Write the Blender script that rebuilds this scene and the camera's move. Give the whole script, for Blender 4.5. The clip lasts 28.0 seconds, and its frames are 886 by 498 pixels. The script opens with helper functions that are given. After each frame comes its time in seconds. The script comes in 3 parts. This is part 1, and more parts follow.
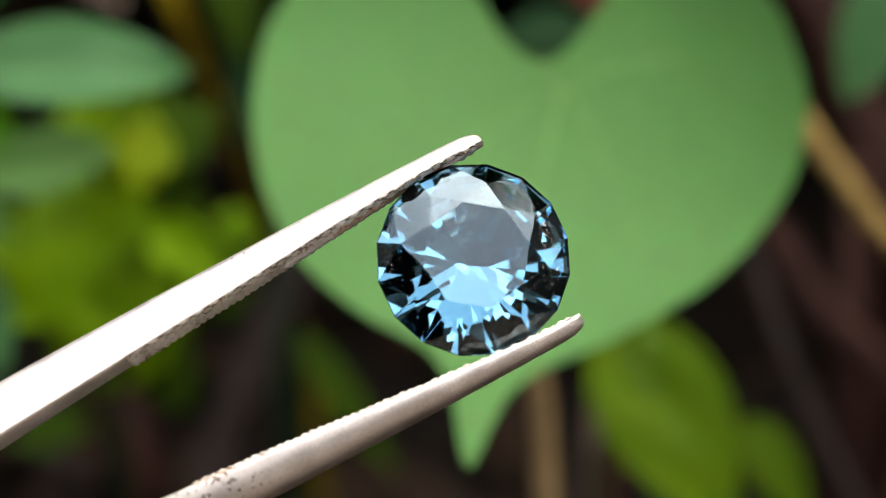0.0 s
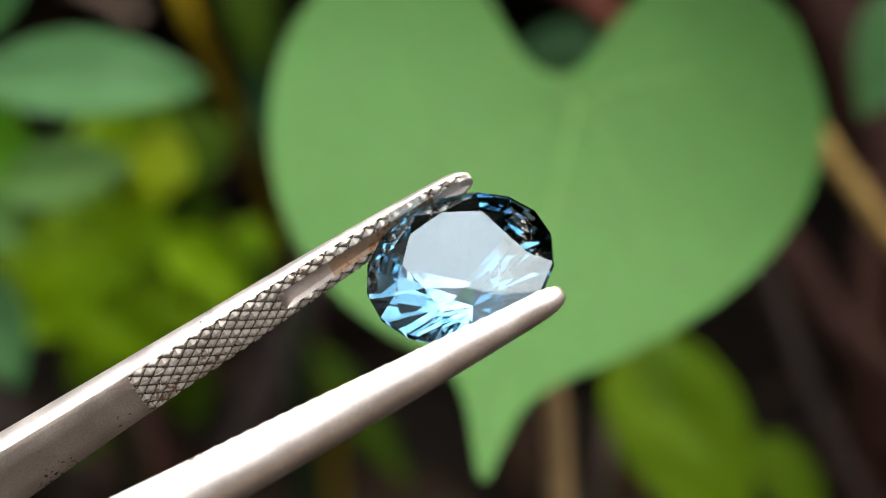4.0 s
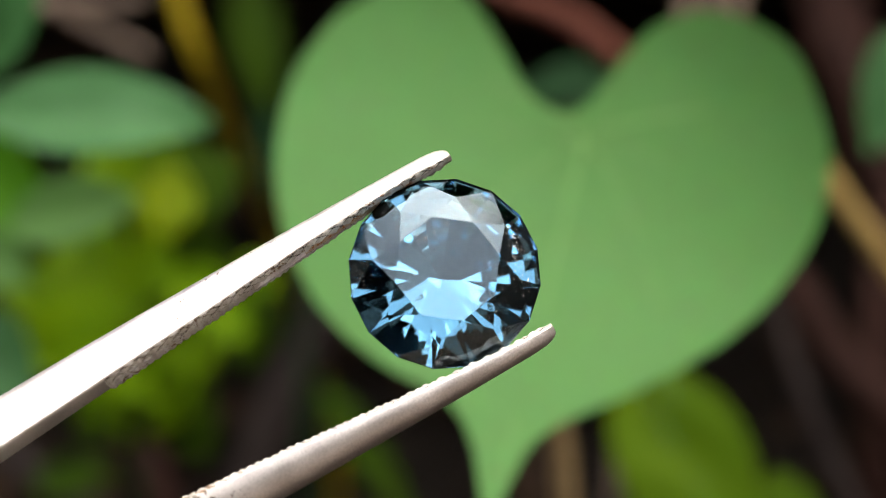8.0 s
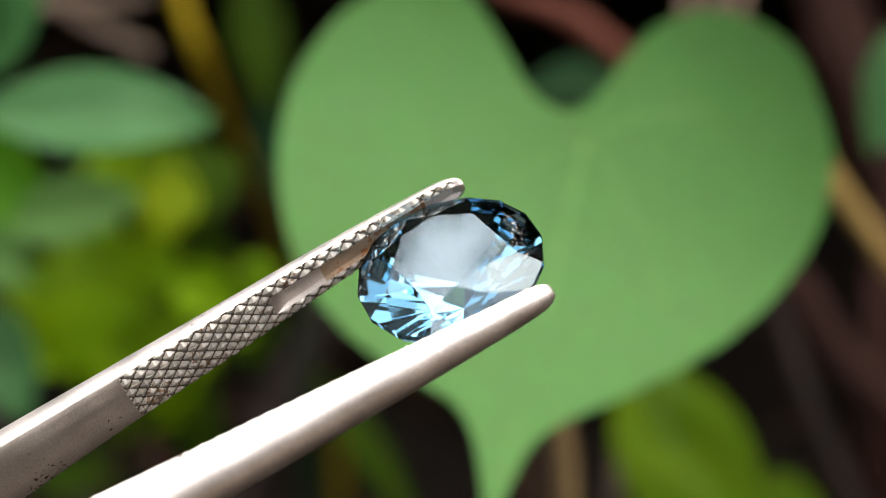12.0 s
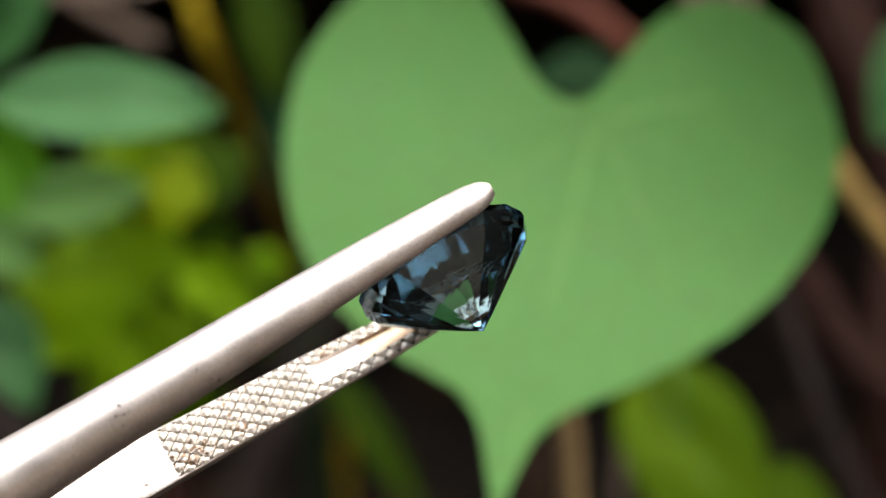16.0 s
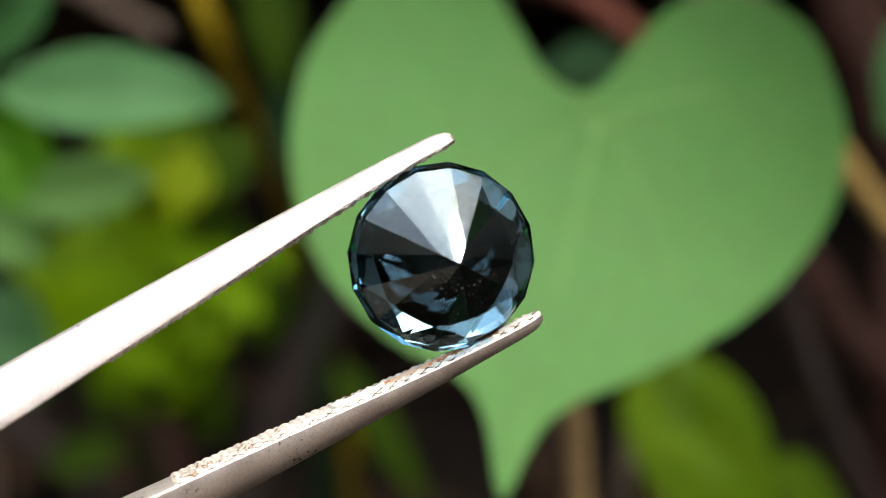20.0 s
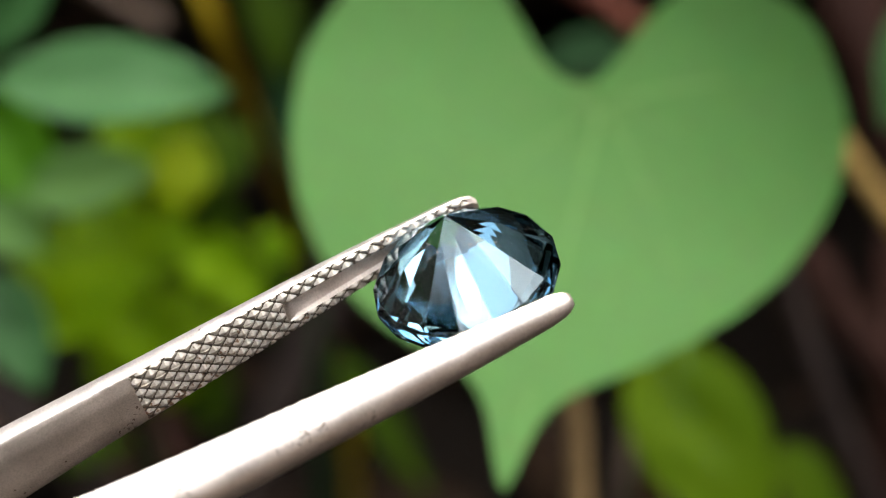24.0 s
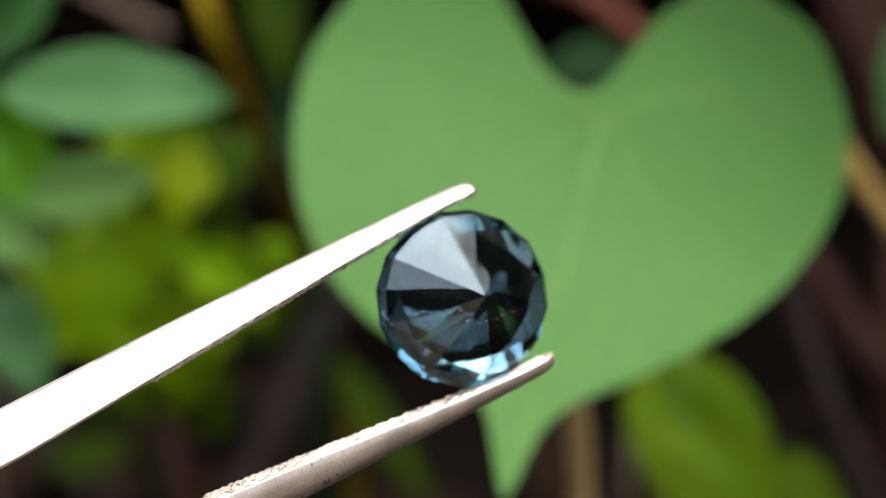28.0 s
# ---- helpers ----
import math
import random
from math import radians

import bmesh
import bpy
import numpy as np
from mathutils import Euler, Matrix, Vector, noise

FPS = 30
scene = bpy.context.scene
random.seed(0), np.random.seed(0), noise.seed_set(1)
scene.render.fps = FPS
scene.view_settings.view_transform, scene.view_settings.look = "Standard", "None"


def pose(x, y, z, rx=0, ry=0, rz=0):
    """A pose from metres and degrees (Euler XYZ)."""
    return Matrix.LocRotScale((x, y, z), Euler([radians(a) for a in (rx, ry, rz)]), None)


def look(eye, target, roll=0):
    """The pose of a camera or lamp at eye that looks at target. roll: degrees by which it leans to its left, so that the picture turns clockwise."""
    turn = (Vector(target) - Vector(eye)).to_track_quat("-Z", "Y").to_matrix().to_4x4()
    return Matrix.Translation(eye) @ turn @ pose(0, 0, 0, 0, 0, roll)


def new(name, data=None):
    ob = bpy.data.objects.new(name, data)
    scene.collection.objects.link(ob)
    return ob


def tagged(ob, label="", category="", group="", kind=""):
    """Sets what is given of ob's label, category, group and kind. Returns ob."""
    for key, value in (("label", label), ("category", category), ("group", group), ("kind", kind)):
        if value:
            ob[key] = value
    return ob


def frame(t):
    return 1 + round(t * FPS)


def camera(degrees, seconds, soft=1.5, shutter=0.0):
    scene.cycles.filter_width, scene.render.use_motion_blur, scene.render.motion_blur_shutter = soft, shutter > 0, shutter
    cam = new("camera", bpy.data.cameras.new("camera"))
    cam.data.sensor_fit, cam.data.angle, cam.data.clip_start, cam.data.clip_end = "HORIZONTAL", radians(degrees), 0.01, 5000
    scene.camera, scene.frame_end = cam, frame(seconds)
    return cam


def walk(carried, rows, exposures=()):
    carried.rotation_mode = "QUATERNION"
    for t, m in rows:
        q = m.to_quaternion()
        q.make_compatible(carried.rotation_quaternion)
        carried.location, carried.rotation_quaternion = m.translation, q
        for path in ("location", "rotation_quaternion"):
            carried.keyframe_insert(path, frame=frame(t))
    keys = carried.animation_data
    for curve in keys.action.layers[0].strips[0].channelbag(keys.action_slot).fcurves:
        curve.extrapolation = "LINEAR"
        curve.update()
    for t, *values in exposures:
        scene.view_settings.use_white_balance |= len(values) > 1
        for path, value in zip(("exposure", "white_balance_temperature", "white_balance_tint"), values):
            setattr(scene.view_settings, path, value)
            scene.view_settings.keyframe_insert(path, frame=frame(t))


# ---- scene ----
# ---- camera and its way ----
PITCH = -25.0
EYE = Vector((0.0, 0.0, 0.26))
cam = camera(30.0, 28.0, soft=1.0)
cam.data.dof.use_dof = True
cam.data.dof.focus_distance = 0.068
cam.data.dof.aperture_fstop = 32.0
# seconds, lift and turn of the hand-held camera in degrees
SWAY = [
    (0, -1.762, -0.843),
    (0.5, -1.547, -0.994),
    (1, -1.468, -0.627),
    (1.5, -1.331, -0.648),
    (2, -1.116, -0.778),
    (2.5, -1.273, -0.67),
    (4.5, -1.292, -0.194),
    (5, -1.175, -0.194),
    (5.5, -0.548, -0.129),
    (6, -0.548, -0.259),
    (6.5, -0.215, -0.259),
    (7, -0.294, -0.129),
    (7.5, -0.235, -0.065),
    (8, 0, 0),
    (8.5, 0.117, 0),
    (9, 0.176, 0.022),
    (9.5, 0.137, 0),
    (10, -0.039, -0.065),
    (10.5, -0.117, -0.065),
    (11, -0.137, -0.086),
    (11.5, -0.157, 0),
    (12, -0.039, 0.086),
    (12.5, -0.098, 0.173),
    (14.5, -0.059, 0.259),
    (15, -0.215, 0.129),
    (15.5, -0.274, 0.216),
    (16, -0.392, 0.324),
    (16.5, -0.313, 0.627),
    (17, -0.313, 0.648),
    (17.5, -0.313, 0.735),
    (18, -0.372, 0.756),
    (18.5, -0.372, 0.799),
    (19, -0.313, 0.735),
    (19.5, -0.509, 0.562),
    (20, -0.705, 0.562),
    (20.5, -0.705, 0.453),
    (21, -0.783, 0.648),
    (21.5, -0.783, 0.627),
    (23.5, -1.233, 0.487),
    (24, -1.028, 0.584),
    (24.5, -0.999, 0.562),
    (25, -0.842, 0.746),
    (25.5, -0.793, 0.799),
    (26, -0.783, 0.756),
    (26.5, -1.048, 0.648),
    (27, -0.93, 0.724),
    (27.5, -1.116, 0.756),
    (28, -0.744, 0.648),
]
# one exposure and one slightly warm white balance from start to end
walk(cam, [(t, pose(*EYE, 90 + PITCH + lift, 0, turn)) for t, lift, turn in SWAY], [(0, 1.22, 6900, 10), (28, 1.22, 6900, 10)])

# garden frame: x along the bed, y up and square to the slope of the view, -z into the bed
BED = pose(*EYE, 90 + PITCH)

# ---- light ----
SUN = Vector((0.321, 0.117, 0.940)).normalized()
world = bpy.data.worlds.new("sky")
scene.world = world
world.use_nodes = True
wn = world.node_tree
sky = wn.nodes.new("ShaderNodeTexSky")
sky.sky_type, sky.sun_disc = "NISHITA", False
sky.sun_elevation, sky.sun_rotation = math.asin(SUN.z), math.atan2(SUN.x, SUN.y)
sky.dust_density, sky.air_density, sky.ozone_density = 4.0, 1.0, 1.5
# broken bright cloud drifting over a hazy blue sky
place, cloud, cover, blend = (wn.nodes.new("ShaderNode" + k) for k in ("Mapping", "TexNoise", "MapRange", "Mix"))
place.inputs["Location"].default_value = (107.3, 37.7, 60.9)
cloud.inputs["Scale"].default_value, cloud.inputs["Detail"].default_value, cloud.inputs["Roughness"].default_value = 1.3, 5.0, 0.5
cover.inputs["From Min"].default_value, cover.inputs["From Max"].default_value = 0.43, 0.54
cover.inputs["To Min"].default_value = 0.25
blend.data_type, blend.blend_type = "RGBA", "ADD"
blend.inputs[7].default_value = (27.0, 27.0, 27.4, 1)
wn.links.new(wn.nodes.new("ShaderNodeTexCoord").outputs["Generated"], place.inputs[0])
wn.links.new(place.outputs[0], cloud.inputs["Vector"])
wn.links.new(cloud.outputs["Fac"], cover.inputs[0])
wn.links.new(cover.outputs[0], blend.inputs[0])
wn.links.new(sky.outputs[0], blend.inputs[6])
wn.links.new(blend.outputs[2], wn.nodes["Background"].inputs[0])
wn.nodes["Background"].inputs[1].default_value = 0.15
sun = new("sun", bpy.data.lights.new("sun", "SUN"))
sun.data.energy, sun.data.angle, sun.data.color = 2.4, radians(1.5), (1.0, 0.95, 0.87)
sun.matrix_world = look(SUN * 5, (0, 0, 0))

MM = 0.001


# ---- materials ----
def nodes_of(name):
    m = bpy.data.materials.new(name)
    m.use_nodes = True
    return m, m.node_tree.nodes, m.node_tree.links, m.node_tree.nodes["Principled BSDF"]


def ramp_of(n, stops):
    r = n.new("ShaderNodeValToRGB")
    r.color_ramp.elements[0].position, r.color_ramp.elements[0].color = stops[0][0], (*stops[0][1], 1)
    r.color_ramp.elements[1].position, r.color_ramp.elements[1].color = stops[-1][0], (*stops[-1][1], 1)
    for p, c in stops[1:-1]:
        r.color_ramp.elements.new(p).color = (*c, 1)
    return r


def noise_of(n, l, scale, detail=4, rough=0.55):
    c = n.new("ShaderNodeTexCoord")
    t = n.new("ShaderNodeTexNoise")
    t.inputs["Scale"].default_value, t.inputs["Detail"].default_value, t.inputs["Roughness"].default_value = scale, detail, rough
    l.new(c.outputs["Object"], t.inputs["Vector"])
    return t


def bumped(n, l, b, tex, strength, distance):
    p = n.new("ShaderNodeBump")
    p.inputs["Strength"].default_value, p.inputs["Distance"].default_value = strength, distance
    l.new(tex.outputs["Fac"], p.inputs["Height"])
    l.new(p.outputs[0], b.inputs["Normal"])


def mix_of(n, l, kind, fac, a, b):
    x = n.new("ShaderNodeMix")
    x.data_type, x.blend_type = "RGBA", kind
    for sock, v in ((x.inputs[0], fac), (x.inputs[6], a), (x.inputs[7], b)):
        if isinstance(v, bpy.types.NodeSocket):
            l.new(v, sock)
        else:
            sock.default_value = v if isinstance(v, float) else (*v, 1)
    return x.outputs[2]


def leaf_material(name, dark, light, back, rough=0.45, scale=90, through_light=0.35, spec=0.4):
    """Leaf tissue: mottled at two scales, a fine cell relief, and light that passes through."""
    m, n, l, b = nodes_of(name)
    big, fine = noise_of(n, l, scale, 3), noise_of(n, l, scale * 22, 3)
    r = ramp_of(n, [(0.3, dark), (0.7, light)])
    l.new(big.outputs["Fac"], r.inputs[0])
    col = mix_of(n, l, "OVERLAY", 0.25, r.outputs[0], fine.outputs["Color"])
    info = n.new("ShaderNodeObjectInfo")
    hsv = n.new("ShaderNodeHueSaturation")
    vary = n.new("ShaderNodeMapRange")
    vary.inputs["To Min"].default_value, vary.inputs["To Max"].default_value = 0.82, 1.15
    l.new(info.outputs["Random"], vary.inputs[0])
    l.new(vary.outputs[0], hsv.inputs["Value"])
    l.new(col, hsv.inputs["Color"])
    l.new(hsv.outputs[0], b.inputs["Base Color"])
    b.inputs["Roughness"].default_value, b.inputs["Specular IOR Level"].default_value = rough, spec
    bumped(n, l, b, fine, 0.25, 0.0001)
    tr, mx = n.new("ShaderNodeBsdfTranslucent"), n.new("ShaderNodeMixShader")
    tr.inputs[0].default_value, mx.inputs[0].default_value = (*back, 1), through_light
    l.new(b.outputs[0], mx.inputs[1])
    l.new(tr.outputs[0], mx.inputs[2])
    l.new(mx.outputs[0], n["Material Output"].inputs[0])
    return m


def rough_material(name, dark, light, scale, rough=0.8, bump=0.5, distance=0.0006):
    """Bark, dry stems and soil."""
    m, n, l, b = nodes_of(name)
    t, f = noise_of(n, l, scale, 6, 0.65), noise_of(n, l, scale * 9, 4)
    r = ramp_of(n, [(0.3, dark), (0.72, light)])
    l.new(t.outputs["Fac"], r.inputs[0])
    l.new(mix_of(n, l, "OVERLAY", 0.4, r.outputs[0], f.outputs["Color"]), b.inputs["Base Color"])
    b.inputs["Roughness"].default_value, b.inputs["Specular IOR Level"].default_value = rough, 0.12
    bumped(n, l, b, t, bump, distance)
    return m


def steel_material(name, base, rough, stain, spots, metal=1.0):
    """Satin stainless steel with a brushed grain, fine pits and, on the grip, brown stain."""
    m, n, l, b = nodes_of(name)
    b.inputs["Metallic"].default_value = metal
    grain, cloud, pit, patch = noise_of(n, l, 13000, 3), noise_of(n, l, 700, 5), noise_of(n, l, 5200, 3), noise_of(n, l, 330, 3)
    tint = ramp_of(n, [(0.35, tuple(c * 0.86 for c in base)), (0.65, base)])
    l.new(cloud.outputs["Fac"], tint.inputs[0])
    speck = ramp_of(n, [(0.3, (0.78, 0.78, 0.78)), (0.6, (1, 1, 1))])
    l.new(grain.outputs["Fac"], speck.inputs[0])
    satin = mix_of(n, l, "MULTIPLY", 1.0, tint.outputs[0], speck.outputs[0])
    both = n.new("ShaderNodeMath")
    both.operation = "MULTIPLY"
    l.new(pit.outputs["Fac"], both.inputs[0])
    l.new(patch.outputs["Fac"], both.inputs[1])
    mask = ramp_of(n, [(spots, (0, 0, 0)), (spots + 0.03, (1, 1, 1))])
    l.new(both.outputs[0], mask.inputs[0])
    l.new(mix_of(n, l, "MIX", mask.outputs[0], satin, stain), b.inputs["Base Color"])
    rr = n.new("ShaderNodeMapRange")
    rr.inputs["To Min"].default_value, rr.inputs["To Max"].default_value = rough * 0.8, rough * 1.25
    l.new(cloud.outputs["Fac"], rr.inputs[0])
    l.new(rr.outputs[0], b.inputs["Roughness"])
    bumped(n, l, b, grain, 0.8, 0.00002)
    return m


def gem_material():
    """Clear blue crystal: the tint deepens with each pass inside the stone, and dust lies on the polish."""
    m, n, l, b = nodes_of("blue_gem")
    polish, edge, both = n.new("ShaderNodeBsdfGlossy"), n.new("ShaderNodeFresnel"), n.new("ShaderNodeMixShader")
    polish.inputs["Color"].default_value, edge.inputs["IOR"].default_value = (0.63, 0.785, 0.865, 1), 1.75
    polish.inputs["Roughness"].default_value = 0.0
    inside = n.new("ShaderNodeBsdfRefraction")
    inside.inputs["Color"].default_value, inside.inputs["IOR"].default_value, inside.inputs["Roughness"].default_value = (0.45, 0.575, 0.625, 1), 1.75, 0.0
    l.new(edge.outputs[0], both.inputs[0])
    l.new(inside.outputs[0], both.inputs[1])
    l.new(polish.outputs[0], both.inputs[2])
    # dust: fine specks, thicker in some places
    speck, cloud, amount = noise_of(n, l, 9000, 2, 0.5), noise_of(n, l, 520, 3, 0.6), n.new("ShaderNodeMath")
    amount.operation = "MULTIPLY"
    l.new(speck.outputs["Fac"], amount.inputs[0])
    l.new(cloud.outputs["Fac"], amount.inputs[1])
    spots = ramp_of(n, [(0.388, (0.0, 0.0, 0.0)), (0.47, (0.5, 0.5, 0.5))])
    l.new(amount.outputs[0], spots.inputs[0])
    dust, dusty = n.new("ShaderNodeBsdfDiffuse"), n.new("ShaderNodeMixShader")
    dust.inputs[0].default_value = (0.34, 0.33, 0.31, 1)
    l.new(spots.outputs[0], dusty.inputs[0])
    l.new(both.outputs[0], dusty.inputs[1])
    l.new(dust.outputs[0], dusty.inputs[2])
    l.new(dusty.outputs[0], n["Material Output"].inputs[0])
    n.remove(b)
    return m


HEART = leaf_material("heart_leaf_green", (0.036, 0.100, 0.0225), (0.043, 0.114, 0.029), (0.056, 0.143, 0.027), 0.6, 40, 0.3, 0.10)
VEIN = leaf_material("leaf_vein_green", (0.064, 0.138, 0.036), (0.074, 0.152, 0.044), (0.080, 0.165, 0.035), 0.6, 200, 0.25, 0.10)
BLUEGREEN = leaf_material("blue_green_leaf", (0.015, 0.058, 0.013), (0.026, 0.083, 0.024), (0.020, 0.110, 0.012), 0.48, 90, 0.3, 0.14)
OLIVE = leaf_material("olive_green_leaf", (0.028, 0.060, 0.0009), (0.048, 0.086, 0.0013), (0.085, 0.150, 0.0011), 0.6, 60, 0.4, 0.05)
# Darker leaf copy: the shade on back and low leaves is put into its colour.
DIM = leaf_material("shaded_olive_leaf", (0.012, 0.029, 0.0009), (0.022, 0.044, 0.0012), (0.04, 0.075, 0.001), 0.65, 60, 0.3, 0.04)
BRIGHT = leaf_material("bright_green_leaf", (0.030, 0.110, 0.0012), (0.046, 0.145, 0.0024), (0.0600, 0.2400, 0.0020), 0.55, 90, 0.45, 0.1)
LIME = leaf_material("yellow_green_leaf", (0.050, 0.110, 0.0010), (0.098, 0.172, 0.0018), (0.165, 0.270, 0.002), 0.6, 110, 0.4, 0.05)
YELLOW = leaf_material("yellowing_leaf", (0.100, 0.150, 0.0020), (0.140, 0.190, 0.0025), (0.19, 0.25, 0.003), 0.5, 110, 0.4, 0.1)
PALE = leaf_material("pale_green_leaf", (0.040, 0.096, 0.022), (0.062, 0.132, 0.036), (0.05, 0.15, 0.03), 0.55, 90, 0.35, 0.07)
# Green for leaves and stems deep in the bed, shade included in the colour.
SHADED = leaf_material("shaded_green_leaf", (0.004, 0.015, 0.005), (0.007, 0.024, 0.008), (0.01, 0.04, 0.003), 0.7, 90, 0.2, 0.04)
OCHRE = rough_material("ochre_stem", (0.110, 0.078, 0.0012), (0.180, 0.130, 0.0030), 400)
TAN = rough_material("tan_stem", (0.0640, 0.0430, 0.0190), (0.1050, 0.0720, 0.0340), 500)
PALE_DRY = rough_material("pale_dry_wood", (0.100, 0.071, 0.050), (0.170, 0.126, 0.094), 420)
GOLDEN = rough_material("golden_dry_stem", (0.0820, 0.0540, 0.0150), (0.1350, 0.0890, 0.0270), 500)
# REDBARK and GREYBARK carry the background's shade in their near-black colour.
REDBARK = rough_material("shaded_reddish_bark", (0.0102, 0.0036, 0.0022), (0.0238, 0.0081, 0.0048), 260)
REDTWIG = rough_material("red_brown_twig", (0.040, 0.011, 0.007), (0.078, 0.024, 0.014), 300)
GREYBARK = rough_material("shaded_grey_brown_bark", (0.0086, 0.0058, 0.0050), (0.0180, 0.0126, 0.0108), 260)
# Dead leaves and soil: the bed's shade is put into these near-black colours.
DRY = rough_material("shaded_dry_leaf", (0.0060, 0.0030, 0.0014), (0.0210, 0.0105, 0.0045), 120)
SOIL = rough_material("shaded_soil", (0.0021, 0.0013, 0.0007), (0.0073, 0.0045, 0.0024), 60, 0.95, 0.8, 0.004)
WALL = rough_material("added_wall", (0.070, 0.063, 0.056), (0.130, 0.118, 0.105), 6, 0.9, 0.5, 0.004)
EARTH = rough_material("pale_dry_earth", (0.080, 0.062, 0.047), (0.125, 0.098, 0.076), 14, 0.95, 0.6, 0.004)
STEEL = steel_material("satin_steel", (0.74, 0.68, 0.635), 0.46, (0.15, 0.115, 0.09), 0.39)
RUSTY = steel_material("rust_stained_steel", (0.50, 0.37, 0.26), 0.5, (0.34, 0.14, 0.05), 0.25, 0.55)
GRIP = steel_material("grip_steel", (0.57, 0.53, 0.475), 0.48, (0.20, 0.125, 0.08), 0.325, 0.7)
VALLEY = rough_material("dark_valleys", (0.040, 0.033, 0.027), (0.09, 0.073, 0.058), 2500, 0.7, 0.3, 0.00002)
CASE = rough_material("black_case", (0.012, 0.012, 0.013), (0.020, 0.020, 0.021), 900, 0.55, 0.1, 0.00005)
GLASS = rough_material("dark_screen_glass", (0.006, 0.006, 0.007), (0.010, 0.010, 0.011), 300, 0.12, 0.02, 0.00001)
GEM = gem_material()


# ---- mesh helpers ----
def mesh_from(name, verts, faces, material, smooth=True):
    me = bpy.data.meshes.new(name)
    me.from_pydata(verts, [], faces)
    me.validate()
    bm = bmesh.new()
    bm.from_mesh(me)
    bmesh.ops.recalc_face_normals(bm, faces=bm.faces)
    bm.to_mesh(me)
    bm.free()
    me.materials.append(material)
    if smooth:
        me.shade_smooth()
    return me


def part(name, me, parent, label="", kind=""):
    ob = new(name, me)
    ob.parent = parent
    return tagged(ob, label=label, kind=kind)


def sheet(rows, cols, point, thick, material, name):
    """A closed sheet of rows x cols points with a front, a back and an edge."""
    front = [point(i / (rows - 1), j / (cols - 1)) for i in range(rows) for j in range(cols)]
    at = lambda i, j: front[min(max(i, 0), rows - 1) * cols + min(max(j, 0), cols - 1)]
    back = []
    for i in range(rows):
        for j in range(cols):
            du, dv = at(i + 1, j) - at(i - 1, j), at(i, j + 1) - at(i, j - 1)
            nn = du.cross(dv)
            back.append(at(i, j) - (nn.normalized() if nn.length > 1e-12 else Vector((0, 0, 1))) * thick)
    k = rows * cols
    f = []
    for i in range(rows - 1):
        for j in range(cols - 1):
            a, b, c, d = i * cols + j, i * cols + j + 1, (i + 1) * cols + j + 1, (i + 1) * cols + j
            f += [(a, b, c, d), (k + d, k + c, k + b, k + a)]
    rim = [j for j in range(cols)] + [i * cols + cols - 1 for i in range(1, rows)] + [(rows - 1) * cols + j for j in range(cols - 2, -1, -1)] + [i * cols for i in range(rows - 2, 0, -1)]
    for a, b in zip(rim, rim[1:] + rim[:1]):
        f.append((b, a, k + a, k + b))
    me = mesh_from(name, front + back, f, material)
    me.set_sharp_from_angle(angle=radians(50))
    return me


def spline(points, steps):
    """Points along a Catmull-Rom curve."""
    p = [Vector(q) for q in points]
    p = [p[0] * 2 - p[1]] + p + [p[-1] * 2 - p[-2]]
    out = []
    for i in range(1, len(p) - 2):
        for s in range(steps):
            t = s / steps
            a, b, c, d = p[i - 1], p[i], p[i + 1], p[i + 2]
            out.append(0.5 * (2 * b + (c - a) * t + (2 * a - 5 * b + 4 * c - d) * t * t + (3 * b - a - 3 * c + d) * t ** 3))
    return out + [p[-2]]


def tube(name, points, radii, material, steps=6, around=9, rough=0.0, seed=0):
    """A tapered, slightly uneven stem through the points."""
    line = spline(points, steps)
    rad = np.interp(np.linspace(0, 1, len(line)), np.linspace(0, 1, len(radii)), radii)
    v, f = [], []
    for i, c in enumerate(line):
        way = (line[min(i + 1, len(line) - 1)] - line[max(i - 1, 0)]).normalized()
        side = way.orthogonal().normalized() if i == 0 else (side - way * side.dot(way)).normalized()
        up = way.cross(side)
        for k in range(around):
            a = 2 * math.pi * k / around
            r = rad[i] * (1 + rough * noise.noise(Vector((math.cos(a) * 1.3 + seed, math.sin(a) * 1.3, i * 0.5))))
            v.append(c + side * (r * math.cos(a)) + up * (r * math.sin(a)))
    n = len(line)
    for i in range(n - 1):
        for k in range(around):
            f.append((i * around + k, i * around + (k + 1) % around, (i + 1) * around + (k + 1) % around, (i + 1) * around + k))
    f += [tuple(range(around))[::-1], tuple(range((n - 1) * around, n * around))]
    return mesh_from(name, v, f, material)


def blade_shape(length, width, tipness, fold, droop, wave, seed):
    """Point of an elliptic leaf blade: s along it, w across it. It lies in x-z with its face to +z."""
    def point(s, w):
        w = w * 2 - 1
        half = width / 2 * (math.sin(math.pi * s ** tipness) ** 0.8 if 0 < s < 1 else 0.0)
        half = max(half, width * 0.004)
        y = w * half
        z = abs(w) * half * fold - droop * length * s * s + wave * width * noise.noise(Vector((s * 4 + seed, w * 1.5, seed * 3.1)))
        z += 0.004 * width * math.cos(2 * math.pi * 7 * (s - abs(w) * 0.12)) * min(1, abs(w) * 3)
        return Vector((s * length, y, z))
    return point


